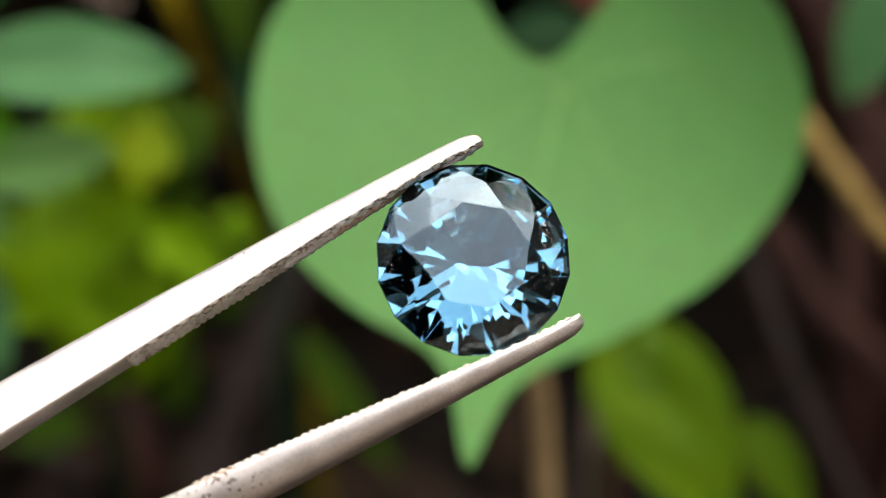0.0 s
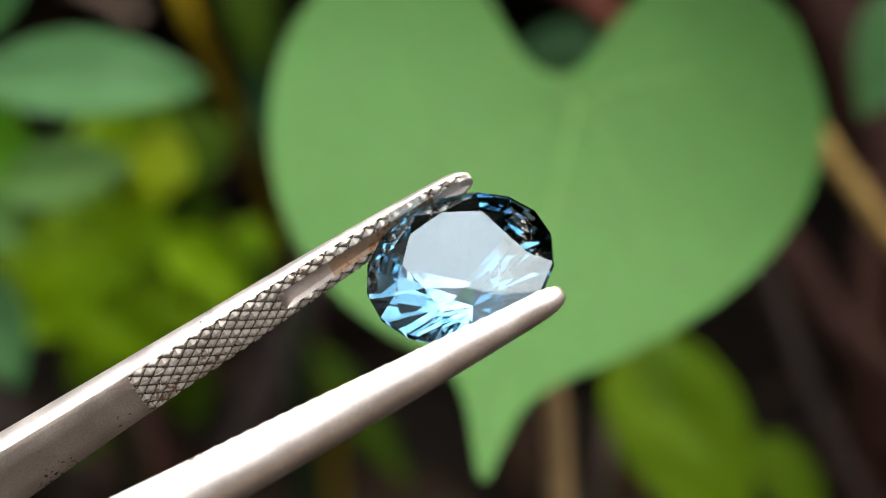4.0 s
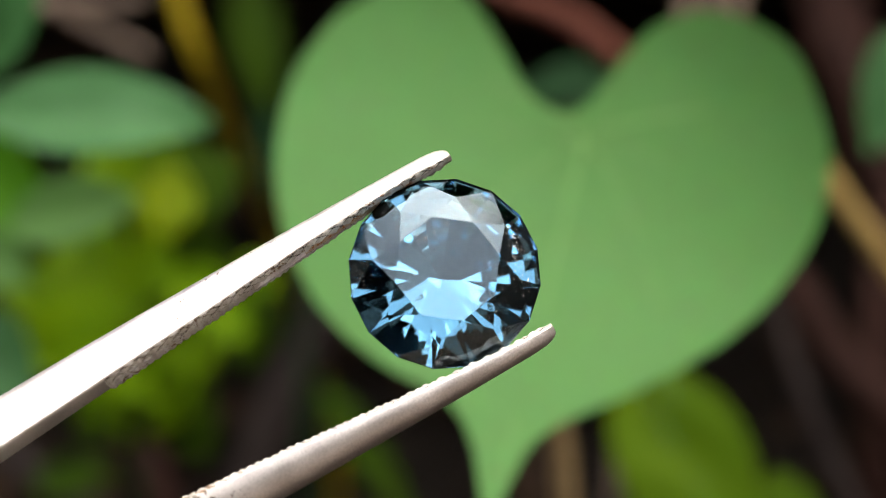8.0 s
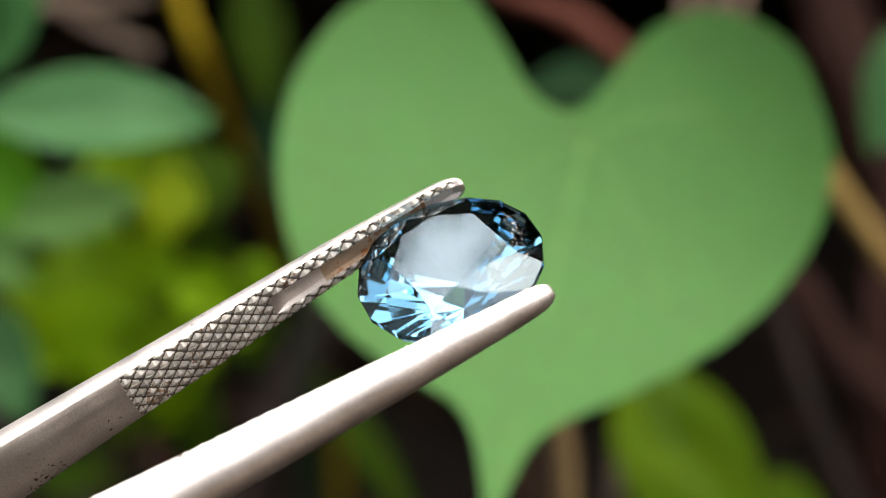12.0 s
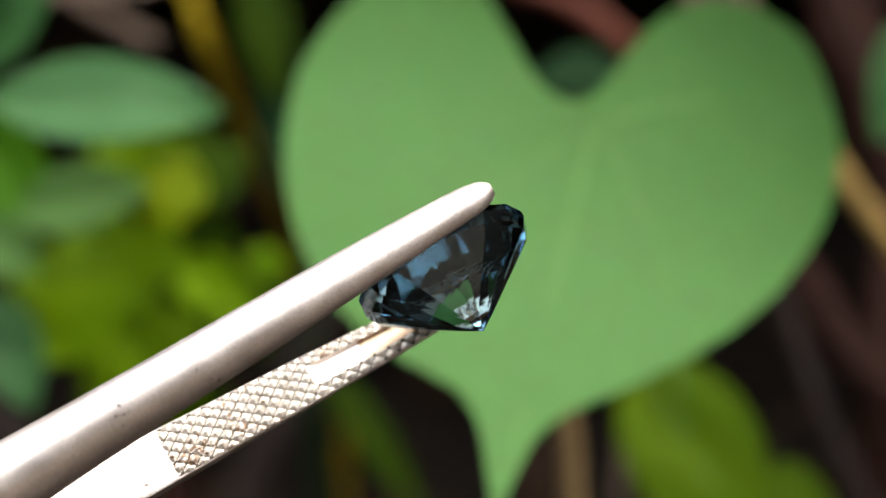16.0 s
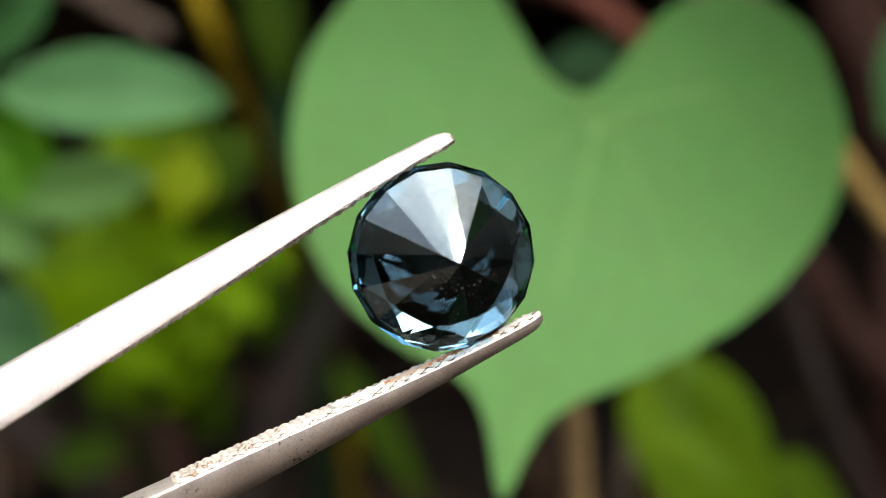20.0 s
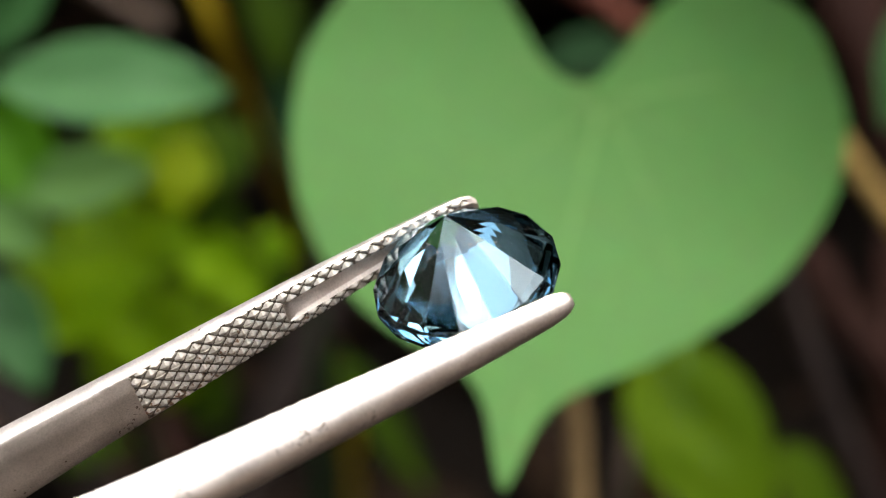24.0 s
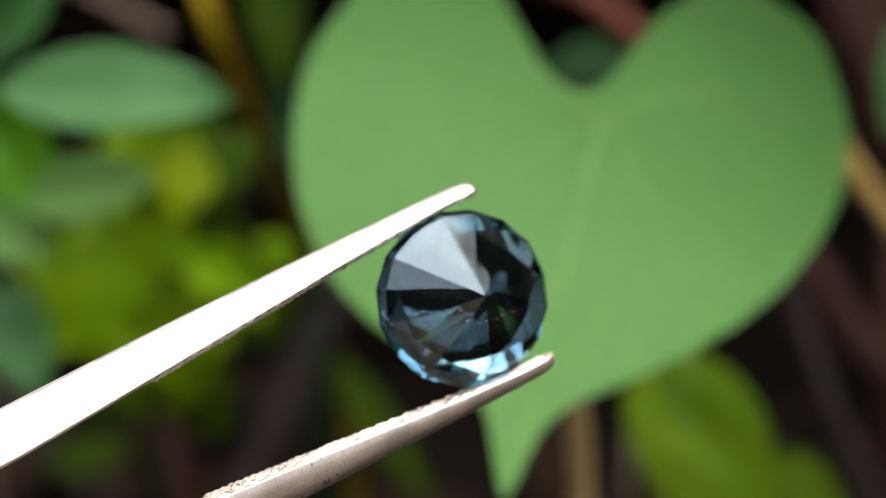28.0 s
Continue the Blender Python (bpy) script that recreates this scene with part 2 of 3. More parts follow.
def leaf_parts(parent, m, length, width, material, tipness=0.9, fold=0.18, droop=0.1, wave=0.05, seed=0, label=""):
    """One leaf of a plant: blade, and its midrib as a part of it. m: the pose of its base, x along the leaf, z its face."""
    shape = blade_shape(length, width, tipness, fold, droop, wave, seed)
    blade = part("leaf", sheet(22, 15, shape, 0.00025, material, "leaf"), parent, label)
    blade.matrix_basis = m
    rib = [shape(s, 0.5) + Vector((0, 0, -0.00015)) for s in (0, 0.2, 0.4, 0.6, 0.8, 0.99)]
    part("midrib", tube("midrib", rib, [width * 0.016, width * 0.004], VEIN, 4, 6), blade)
    return blade


def base_pose(base, tip, facing=(0, 0.25, 1)):
    """Pose with x from base to tip and z as near to facing as may be, in the garden frame."""
    x = Vector(tip) - Vector(base)
    z = Vector(facing)
    z = (z - x * (z.dot(x) / x.dot(x))).normalized()
    x = x.normalized()
    y = z.cross(x)
    r = Matrix((x, y, z)).transposed().to_4x4()
    return Matrix.Translation(base) @ r


def in_bed(name):
    """An Empty on the garden frame that carries a plant's parts."""
    ob = new(name)
    ob.matrix_basis = BED
    return ob


# ---- ground ----
def build_ground():
    # denser close to the camera, reaching to the horizon
    edge = [s * d for s, ds in ((-1, (400, 120, 40, 14, 6, 3)), ) for d in ds]
    fine = [round(-1.6 + 0.04 * i, 3) for i in range(81)]
    axis = edge + fine + [-e for e in reversed(edge)]
    v, f = [], []
    for y in axis:
        for x in axis:
            yy = y + 1.0
            d = math.hypot(x, yy - 0.6)
            h = 0.020 * noise.noise(Vector((x * 5, yy * 5, 0))) + 0.010 * noise.noise(Vector((x * 17, yy * 17, 3)))
            v.append((x, yy, h * max(0.0, 1 - d / 6) - 0.02))
    k = len(axis)
    for i in range(k - 1):
        for j in range(k - 1):
            f.append((i * k + j, i * k + j + 1, (i + 1) * k + j + 1, (i + 1) * k + j))
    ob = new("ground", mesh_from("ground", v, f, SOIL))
    tagged(ob, "garden soil with the bed's shade put into its colour", "soil", kind="structure")


build_ground()


def build_walls():
    """Unseen plain dark walls, added on all sides to cut low sky and bounce light."""
    for name, x, y, w, d, h in (("wall_south", 0, -1.25, 3.6, 0.1, 1.32), ("wall_north", 0, 3.0, 3.6, 0.1, 1.6), ("wall_west", -1.75, 0.9, 0.1, 4.1, 1.7), ("wall_east", 1.75, 0.9, 0.1, 4.1, 2.2)):
        v = [(x + a * w / 2, y + b * d / 2, z) for z in (-0.1, h) for a, b in ((-1, -1), (1, -1), (1, 1), (-1, 1))]
        f = [(3, 2, 1, 0), (4, 5, 6, 7), (0, 1, 5, 4), (1, 2, 6, 5), (2, 3, 7, 6), (3, 0, 4, 7)]
        ob = new(name, mesh_from(name, v, f, WALL, False))
        tagged(ob, "unseen plain dark wall added to cut low sky and bounce light", "wall", kind="structure")


build_walls()


def build_bounce_ground():
    """Unseen pale earth in front of the bed, added for reflections and bounce, a little above the soil, with an uneven
    rim.
    """
    nx, ny = 60, 24
    v = [(-1.69 + 3.38 * i / (nx - 1), -1.19 + (0.96 + 0.05 * noise.noise(Vector((i * 0.4, 5, 0)))) * j / (ny - 1), 0.006 + 0.006 * noise.noise(Vector((i * 0.5, j * 0.5, 9))) - (0.03 if j == ny - 1 else 0)) for j in range(ny) for i in range(nx)]
    f = [(j * nx + i, j * nx + i + 1, (j + 1) * nx + i + 1, (j + 1) * nx + i) for j in range(ny - 1) for i in range(nx - 1)]
    tagged(new("path", mesh_from("path", v, f, EARTH)), "unseen pale dry earth added for reflections and bounce", "path", kind="structure")


build_bounce_ground()


# ---- heart-shaped leaf ----
BEARING = (0, 1, 2, 4, 6, 9, 13, 20, 30, 45, 60, 75, 90, 105, 120, 130, 138, 144, 149, 153, 157, 161, 165, 170, 175, 180)
REACH_A = (24.4, 23.0, 20.6, 18.6, 17.5, 16.6, 15.8, 15.1, 14.6, 14.5, 15.2, 16.6, 18.5, 20.8, 22.5, 22.9, 23.4, 23.3, 22.8, 22.3, 21.6, 20.7, 19.4, 17.4, 13.6, 10.6)
REACH_B = (24.4, 24.3, 23.8, 22.2, 20.6, 18.9, 17.6, 16.7, 17.2, 18.9, 20.9, 22.5, 23.9, 25.0, 25.0, 24.1, 23.1, 20.8, 13.0, 10.9, 10.0, 9.6, 9.3, 9.2, 9.7, 10.6)


def build_heart_leaf():
    thing = tagged(in_bed("heart_leaf"), "large matte green heart-shaped leaf with a drip tip", "leaf")
    lie = Matrix.Translation((0.0098, 0.0018, -0.1350)) @ pose(0, 0, 0, -4, 3, -13.6)
    turned, back = pose(0.0098, 0.0018, -0.1350, 0, 0, -13.6), lie.inverted()

    def reach(a):
        a = (a + 180) % 360 - 180
        return np.interp(abs(a), BEARING, REACH_A if a > 0 else REACH_B) * MM

    def soft(v, r):
        return 0.5 * (v + math.sqrt(v * v + r * r))

    def height(x, y):
        # leaning back, a shallow dish, a fold along the midrib and a slow waviness
        return -0.30 * y + 4.2 * ((0.024 - y) ** 2 - 0.024 ** 2) + 9.5 * max(0.0, y + 0.002) ** 2 + 17.0 * soft(x, 0.004) * soft(y, 0.008) - 1.2 * x * x - 0.02 * abs(x) + 0.0007 * noise.noise(Vector((x * 45, y * 45, 1.7))) + 0.0001 * noise.noise(Vector((x * 200, y * 200, 4.7)))

    def placed(x, y, under=0.0):
        # the outline stays as seen from the front, however far the blade leans
        ray = turned @ Vector((x, y, 0))
        k = (height(x, y) - back[2][3]) / Vector(back[2][:3]).dot(ray)
        return back @ (ray * k) - Vector((0, 0, under))

    def point(s, w):
        a = (w * 2 - 1) * 179.99
        full = sum(reach(a + o * min(2.0, 0.5 + abs(a) / 12)) for o in (-1, -0.5, 0, 0.5, 1)) / 5
        x, y = full * 1.012 * s * math.sin(radians(a)), -full * 1.012 * s * math.cos(radians(a))
        return placed(x, y)
    part("blade", sheet(24, 361, point, 0.0003, HEART, "heart_blade"), thing).matrix_basis = lie
    top = (0.0, 0.0078)
    for end in ((0, -0.0225), (0.0125, -0.012), (-0.0135, -0.013), (0.019, 0.001), (-0.020, 0.000), (0.0185, 0.0135), (-0.0195, 0.0100)):
        line = []
        for k in (0.02, 0.25, 0.5, 0.75, 1.0):
            bow = 0.0016 * math.sin(math.pi * k) * (1 if end[0] > 0 else -1 if end[0] < 0 else 0)
            x, y = top[0] + (end[0] - top[0]) * k + bow * 0.4, top[1] + (end[1] - top[1]) * k + abs(bow)
            line.append(placed(x, y, 0.00016))
        part("vein" if end[0] else "midrib", tube("vein", line, [0.00026, 0.00007], VEIN, 5, 6), thing).matrix_basis = lie
    stalk = [lie @ placed(0, 0.0084, 0.0009), (0.0107, 0.0098, -0.1430), (0.0113, 0.0058, -0.1530), (0.0115, -0.0005, -0.1600), (0.0116, -0.0101, -0.1650)]
    part("petiole", tube("petiole", stalk, [0.0006, 0.0007, 0.0009], VEIN, 6, 8), thing, "green leaf stalk")


build_heart_leaf()


# ---- plants and stems behind ----
def build_shrub():
    """Broad-leaved plant with blue-green leaves."""
    thing = tagged(in_bed("broadleaf_plant"), "broad-leaved plant with glossy blue-green pointed leaves", "plant")
    for base, tip, width, mat, facing, seed in (
            ((-0.0465, 0.0138, -0.1650), (-0.0226, 0.0130, -0.1620), 0.0099, BLUEGREEN, (0, 0.5, 1), 1),
            ((-0.0496, 0.0171, -0.1720), (-0.0415, 0.0293, -0.1680), 0.0070, BLUEGREEN, (0.2, 0.3, 1), 2),
            ((-0.0463, 0.0028, -0.1760), (-0.0320, 0.0052, -0.1720), 0.0081, PALE, (0, 0.4, 1), 3),
            ((-0.0546, 0.0137, -0.1860), (-0.0447, 0.0007, -0.1820), 0.0095, BRIGHT, (-0.2, 0.3, 1), 4),
            ((-0.0525, 0.0013, -0.1800), (-0.0452, -0.0036, -0.1800), 0.0068, PALE, (0, 0.3, 1), 5),
            ((-0.0535, -0.0064, -0.1900), (-0.0470, -0.0192, -0.1850), 0.0078, BLUEGREEN, (0, 0.3, 1), 6)):
        leaf_parts(thing, base_pose(base, tip, facing), (Vector(tip) - Vector(base)).length, width, mat, 0.92, 0.2, 0.05, 0.04, seed)
    part("stem", tube("stem", rooted([(-0.0540, 0.0405, -0.1850), (-0.0519, 0.0210, -0.1800), (-0.0552, 0.0091, -0.1880), (-0.0576, -0.0106, -0.1950), (-0.0597, -0.0314, -0.2000)]), [0.001, 0.0016], VEIN, 8, 8), thing)


def build_clump():
    """Low herb with small round yellow-green leaves."""
    thing = tagged(in_bed("round_leaf_herb"), "low herb with small rounded yellow-green leaves", "plant")
    rnd = random.Random(5)
    spots = ((-0.0387, 0.0062, -0.2320), (-0.0447, 0.0110, -0.2450), (-0.0433, -0.0032, -0.2400), (-0.0345, -0.0065, -0.2360), (-0.0446, -0.0174, -0.2380), (-0.0567, -0.0134, -0.2460), (-0.0396, -0.0136, -0.2500),
             (-0.0499, -0.0085, -0.2500), (-0.0559, -0.0035, -0.2620), (-0.0423, 0.0010, -0.2560), (-0.0353, -0.0107, -0.2620), (-0.0533, -0.0220, -0.2580), (-0.0648, -0.0071, -0.2620), (-0.0442, -0.0223, -0.2620))
    spots = [Vector(c) for c in spots]
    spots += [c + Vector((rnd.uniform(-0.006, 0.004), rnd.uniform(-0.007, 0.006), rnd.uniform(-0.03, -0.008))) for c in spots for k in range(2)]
    for i, c in enumerate(spots):
        size = rnd.uniform(0.010, 0.015)
        a = rnd.uniform(-2.4, -0.6)
        way = Vector((math.cos(a), math.sin(a), rnd.uniform(-0.1, 0.3)))
        base = c - way * size * 0.5
        face = (rnd.uniform(-0.4, 0.4), rnd.uniform(0.0, 0.8), 1)
        # most leaves behind the first ones are coloured darker for the gaps' shade
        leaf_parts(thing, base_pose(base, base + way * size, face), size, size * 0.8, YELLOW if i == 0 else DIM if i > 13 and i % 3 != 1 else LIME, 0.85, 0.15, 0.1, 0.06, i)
    hub = Vector((-0.0487, -0.0286, -0.2620))
    part("stem", tube("stem", rooted([hub, hub + Vector((0, -0.012, -0.004))]), [0.0008, 0.001], SHADED, 5, 6), thing)
    for i in (1, 3, 5, 7, 11):
        c = Vector(spots[i])
        part("stem", tube("stem", [hub, (hub + c) / 2 + Vector((0.003, 0, -0.004)), c + Vector((0, 0, -0.002))], [0.0008, 0.0004], SHADED, 5, 6), thing)


def rooted(points):
    """The points with one more: where the stem stands in the soil, below its last one."""
    p, q = BED @ Vector(points[-1]), BED @ Vector(points[-2])
    foot = Vector((p.x + 0.3 * (p.x - q.x), p.y + 0.02, -0.05))
    return [Vector(q) for q in points] + [BED.inverted() @ p.lerp(foot, k) for k in (0.15, 0.4, 0.7, 1.0)]


def build_stem(name, label, points, radii, mat, seed, category="stem", group=""):
    ob = in_bed(name)
    tagged(ob, label, category, group)
    part("stalk", tube(name, rooted(points), radii, mat, 8, 10, 0.25, seed), ob)
    return ob


build_shrub()
build_clump()
build_stem("ochre_cane", "ochre-yellow leaning plant stem", [(-0.0447, 0.0502, -0.2620), (-0.0414, 0.0383, -0.2600), (-0.0384, 0.0303, -0.2600), (-0.0363, 0.0212, -0.2750), (-0.0343, 0.0095, -0.3050), (-0.0316, -0.0094, -0.3500), (-0.0265, -0.0436, -0.4000)], [0.0014, 0.0015, 0.0020], OCHRE, 1)
build_stem("dry_cane", "pale tan dry stem leaning behind the leaf", [(0.0416, 0.0195, -0.2050), (0.0472, 0.0089, -0.2030), (0.0539, -0.0017, -0.2000), (0.0626, -0.0150, -0.2000)], [0.0014, 0.0014], GOLDEN, 2)
build_stem("dry_cane", "upright pale tan dry stem", [(0.0113, -0.0090, -0.1650), (0.0116, -0.0171, -0.1650), (0.0122, -0.0259, -0.1650), (0.0127, -0.0428, -0.1650)], [0.0012, 0.0014], TAN, 3)
build_stem("red_twig", "reddish-brown woody twig in shade", [(-0.0004, 0.0462, -0.2700), (0.0105, 0.0408, -0.2650), (0.0193, 0.0368, -0.2620), (0.0259, 0.0316, -0.2600), (0.0337, 0.0234, -0.2620)], [0.0016, 0.0027], REDTWIG, 4, "twig")
bare_shrub = tagged(in_bed("bare_shrub"), "bare woody shrub with reddish-brown and grey branches", "shrub")
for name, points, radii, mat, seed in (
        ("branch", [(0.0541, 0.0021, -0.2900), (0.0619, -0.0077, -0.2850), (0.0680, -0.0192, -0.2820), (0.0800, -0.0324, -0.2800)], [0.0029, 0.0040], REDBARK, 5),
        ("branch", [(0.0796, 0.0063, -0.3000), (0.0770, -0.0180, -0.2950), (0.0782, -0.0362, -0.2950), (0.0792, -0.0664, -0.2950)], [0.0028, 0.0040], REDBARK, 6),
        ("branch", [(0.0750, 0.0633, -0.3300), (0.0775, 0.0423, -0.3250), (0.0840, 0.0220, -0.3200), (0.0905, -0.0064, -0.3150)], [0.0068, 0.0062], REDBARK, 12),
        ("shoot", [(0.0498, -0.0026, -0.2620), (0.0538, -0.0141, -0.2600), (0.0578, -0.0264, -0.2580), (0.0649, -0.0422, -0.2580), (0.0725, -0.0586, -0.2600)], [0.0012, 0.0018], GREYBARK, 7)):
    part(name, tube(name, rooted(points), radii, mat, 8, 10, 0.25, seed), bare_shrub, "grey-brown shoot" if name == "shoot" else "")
build_stem("pale_twig", "pale broken dry twig", [(-0.0571, 0.0377, -0.3220), (-0.0704, 0.0445, -0.3250), (-0.0817, 0.0509, -0.3300), (-0.1069, 0.0608, -0.3350), (-0.1252, 0.0394, -0.3380)], [0.0012, 0.0025, 0.0029], PALE_DRY, 8, "twig")
build_stem("pale_twig", "pale dry twig lying across another", [(-0.0570, 0.0482, -0.3180), (-0.0700, 0.0476, -0.3200), (-0.0840, 0.0466, -0.3230), (-0.1060, 0.0410, -0.3280)], [0.0010, 0.0015, 0.0018], PALE_DRY, 13, "twig")
for shift in (0.0, 0.0042, 0.0078):
    build_stem("dry_grass_stem", "pale upright dry grass stem", [(0.0372 + shift, 0.0600, -0.2520), (0.0364 + shift, 0.0340, -0.2500), (0.0330 + shift * 0.6, 0.0020, -0.2530), (0.0270 + shift * 0.3, -0.0320, -0.2560)], [0.0009, 0.0011], PALE_DRY, 14 + shift * 500, "stem", "dry grass stems")
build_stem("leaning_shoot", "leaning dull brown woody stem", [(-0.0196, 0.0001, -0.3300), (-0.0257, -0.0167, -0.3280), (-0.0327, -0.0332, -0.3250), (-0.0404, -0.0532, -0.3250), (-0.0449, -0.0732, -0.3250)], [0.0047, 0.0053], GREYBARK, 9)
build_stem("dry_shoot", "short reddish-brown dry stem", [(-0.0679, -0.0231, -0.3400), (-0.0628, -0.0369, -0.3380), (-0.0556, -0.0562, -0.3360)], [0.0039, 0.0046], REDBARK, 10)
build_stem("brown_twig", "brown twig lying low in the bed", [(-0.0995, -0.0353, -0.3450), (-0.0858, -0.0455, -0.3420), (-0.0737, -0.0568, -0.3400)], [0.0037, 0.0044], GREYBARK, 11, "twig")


def build_plant(name, label, leaves, stem=None):
    thing = tagged(in_bed(name), label, "plant")
    for base, tip, width, mat, facing, seed in leaves:
        leaf_parts(thing, base_pose(base, tip, facing), (Vector(tip) - Vector(base)).length, width, mat, 0.75, 0.12, 0.08, 0.05, seed)
    if stem:
        part("stem", tube("stem", rooted(stem), [0.0008, 0.0011], SHADED, 6, 7), thing)


build_plant("lime_plant", "plant with wide yellow-green leaves", (
    ((0.0235, -0.0150, -0.2050), (0.0378, -0.0402, -0.1980), 0.0165, OLIVE, (0, 0.45, 1), 21),
    ((0.0425, -0.0290, -0.2150), (0.0500, -0.0420, -0.2120), 0.0070, OLIVE, (0, 0.4, 1), 22)), [(0.0237, -0.0151, -0.2060), (0.0300, -0.0276, -0.2250), (0.0335, -0.0557, -0.2300)])
build_plant("small_dark_plant", "small green leaf with its shade put into its colour", (((0.0234, 0.0242, -0.2350), (0.0112, 0.0223, -0.2320), 0.0076, SHADED, (0, 0.4, 1), 23),), [(0.0235, 0.0243, -0.2360), (0.0267, 0.0116, -0.2400), (0.0281, -0.0217, -0.2450)])
build_plant("edge_plant", "blue-green leaf at the edge of the bed", (((0.0600, 0.0281, -0.2050), (0.0525, 0.0119, -0.2030), 0.0098, BLUEGREEN, (0, 0.4, 1), 24),), [(0.0603, 0.0282, -0.2060), (0.0658, -0.0043, -0.2150), (0.0681, -0.0496, -0.2200)])
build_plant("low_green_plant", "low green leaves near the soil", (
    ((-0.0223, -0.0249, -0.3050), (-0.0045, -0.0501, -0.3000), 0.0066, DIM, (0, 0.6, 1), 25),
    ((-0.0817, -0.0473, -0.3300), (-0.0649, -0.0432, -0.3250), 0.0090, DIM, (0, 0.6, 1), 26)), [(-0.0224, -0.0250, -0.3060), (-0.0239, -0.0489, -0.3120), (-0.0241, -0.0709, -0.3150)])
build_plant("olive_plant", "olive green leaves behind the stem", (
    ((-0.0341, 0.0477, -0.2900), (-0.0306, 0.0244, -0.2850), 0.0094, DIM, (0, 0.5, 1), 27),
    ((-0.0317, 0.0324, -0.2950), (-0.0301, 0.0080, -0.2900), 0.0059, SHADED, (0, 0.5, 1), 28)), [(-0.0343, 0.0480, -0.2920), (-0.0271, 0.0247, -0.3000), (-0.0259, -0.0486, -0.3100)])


# ---- unseen shrub, added over the back of the bed to shade the soil ----
def build_canopy():
    thing = tagged(new("added_shade_shrub"), "unseen dense leafy shrub added to shade the back of the bed", "shrub")
    rnd = random.Random(11)
    trunk = [(1.25, 1.9, -0.05), (1.2, 1.85, 0.2), (1.0, 1.6, 0.45), (0.5, 1.3, 0.62), (-0.2, 1.1, 0.66), (-0.9, 1.0, 0.6)]
    part("trunk", tube("trunk", trunk, [0.035, 0.022, 0.01], GREYBARK, 6, 9, 0.3, 3), thing)
    for x, y in ((0.75, 0.7), (0.2, 0.62), (-0.3, 0.58), (-0.8, 0.65), (0.3, 1.9), (-0.5, 1.8)):
        part("limb", tube("limb", [(x + 0.25, 1.2, 0.6), (x + 0.1, (1.2 + y) / 2, 0.64), (x, y, 0.58)], [0.012, 0.004], GREYBARK, 5, 7, 0.3, x), thing)
    v, f = [], []
    for i in range(52000):
        c = Vector((rnd.uniform(-1.45, 1.4), rnd.uniform(0.36, 2.05), rnd.uniform(0.05, 1.48)))
        if c.z < max(0.06, 0.335 - 0.26 * c.y) + 0.03 * noise.noise(c * 6) or c.z > 1.1 + 0.5 * c.x - 0.9 * max(0.0, -0.1 - c.x) + 0.32 * math.exp(-(c.x / 0.13) ** 2) or c.y < 0.40 + 0.04 * noise.noise(Vector((c.x * 7, 1, 2))):
            continue
        # rounded, ragged outline of the crown
        out = ((c.x + 0.02) / 1.36) ** 4 + ((c.y - 1.17) / 0.88) ** 4 + 0.08 * max(0.0, c.z - 0.5) ** 2
        if out > 0.85 + 0.55 * noise.noise(c * 3.1) + 0.3 * noise.noise(c * 9):
            continue
        r = Euler((rnd.uniform(-0.7, 0.7), rnd.uniform(-0.7, 0.7), rnd.uniform(0, 6.3))).to_matrix()
        k, o = rnd.uniform(0.05, 0.095), len(v)
        for p in ((0, 0, 0), (0.5, 0.27, 0.05), (0.5, -0.27, 0.05), (0.5, 0, 0), (1, 0, -0.1)):
            v.append(c + r @ (Vector(p) * k))
        f += [(o, o + 3, o + 1), (o, o + 2, o + 3), (o + 3, o + 4, o + 1), (o + 3, o + 2, o + 4)]
    me = bpy.data.meshes.new("foliage")
    me.from_pydata(v, [], f)
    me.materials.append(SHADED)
    part("foliage", me, thing, kind="stuff")


build_canopy()


def build_litter():
    """Curled dead leaves scattered over the soil."""
    rnd = random.Random(21)
    v, f = [], []
    for i in range(700):
        x, y = rnd.uniform(-0.45, 0.45), rnd.uniform(0.3, 1.3)
        k, o = rnd.uniform(0.02, 0.05), len(v)
        r = Euler((rnd.uniform(-0.5, 0.5), rnd.uniform(-0.5, 0.5), rnd.uniform(0, 6.3))).to_matrix()
        c = Vector((x, y, rnd.uniform(-0.012, 0.012)))
        for s in range(5):
            half = 0.26 * math.sin(math.pi * min(0.97, 0.06 + s / 4)) + 0.01
            for w in (-1, 0, 1):
                v.append(c + r @ (Vector((s / 4, w * half, 0.35 * w * w * half + 0.12 * math.sin(s * 1.4 + i))) * k))
        for s in range(4):
            for w in range(2):
                a = o + s * 3 + w
                f.append((a, a + 1, a + 4, a + 3))
    me = bpy.data.meshes.new("leaf_litter")
    me.from_pydata(v, [], f)
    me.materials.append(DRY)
    me.shade_smooth()
    tagged(new("leaf_litter", me), "curled brown dead leaves on the soil, shade put into their colour", "leaf litter", kind="stuff")


build_litter()


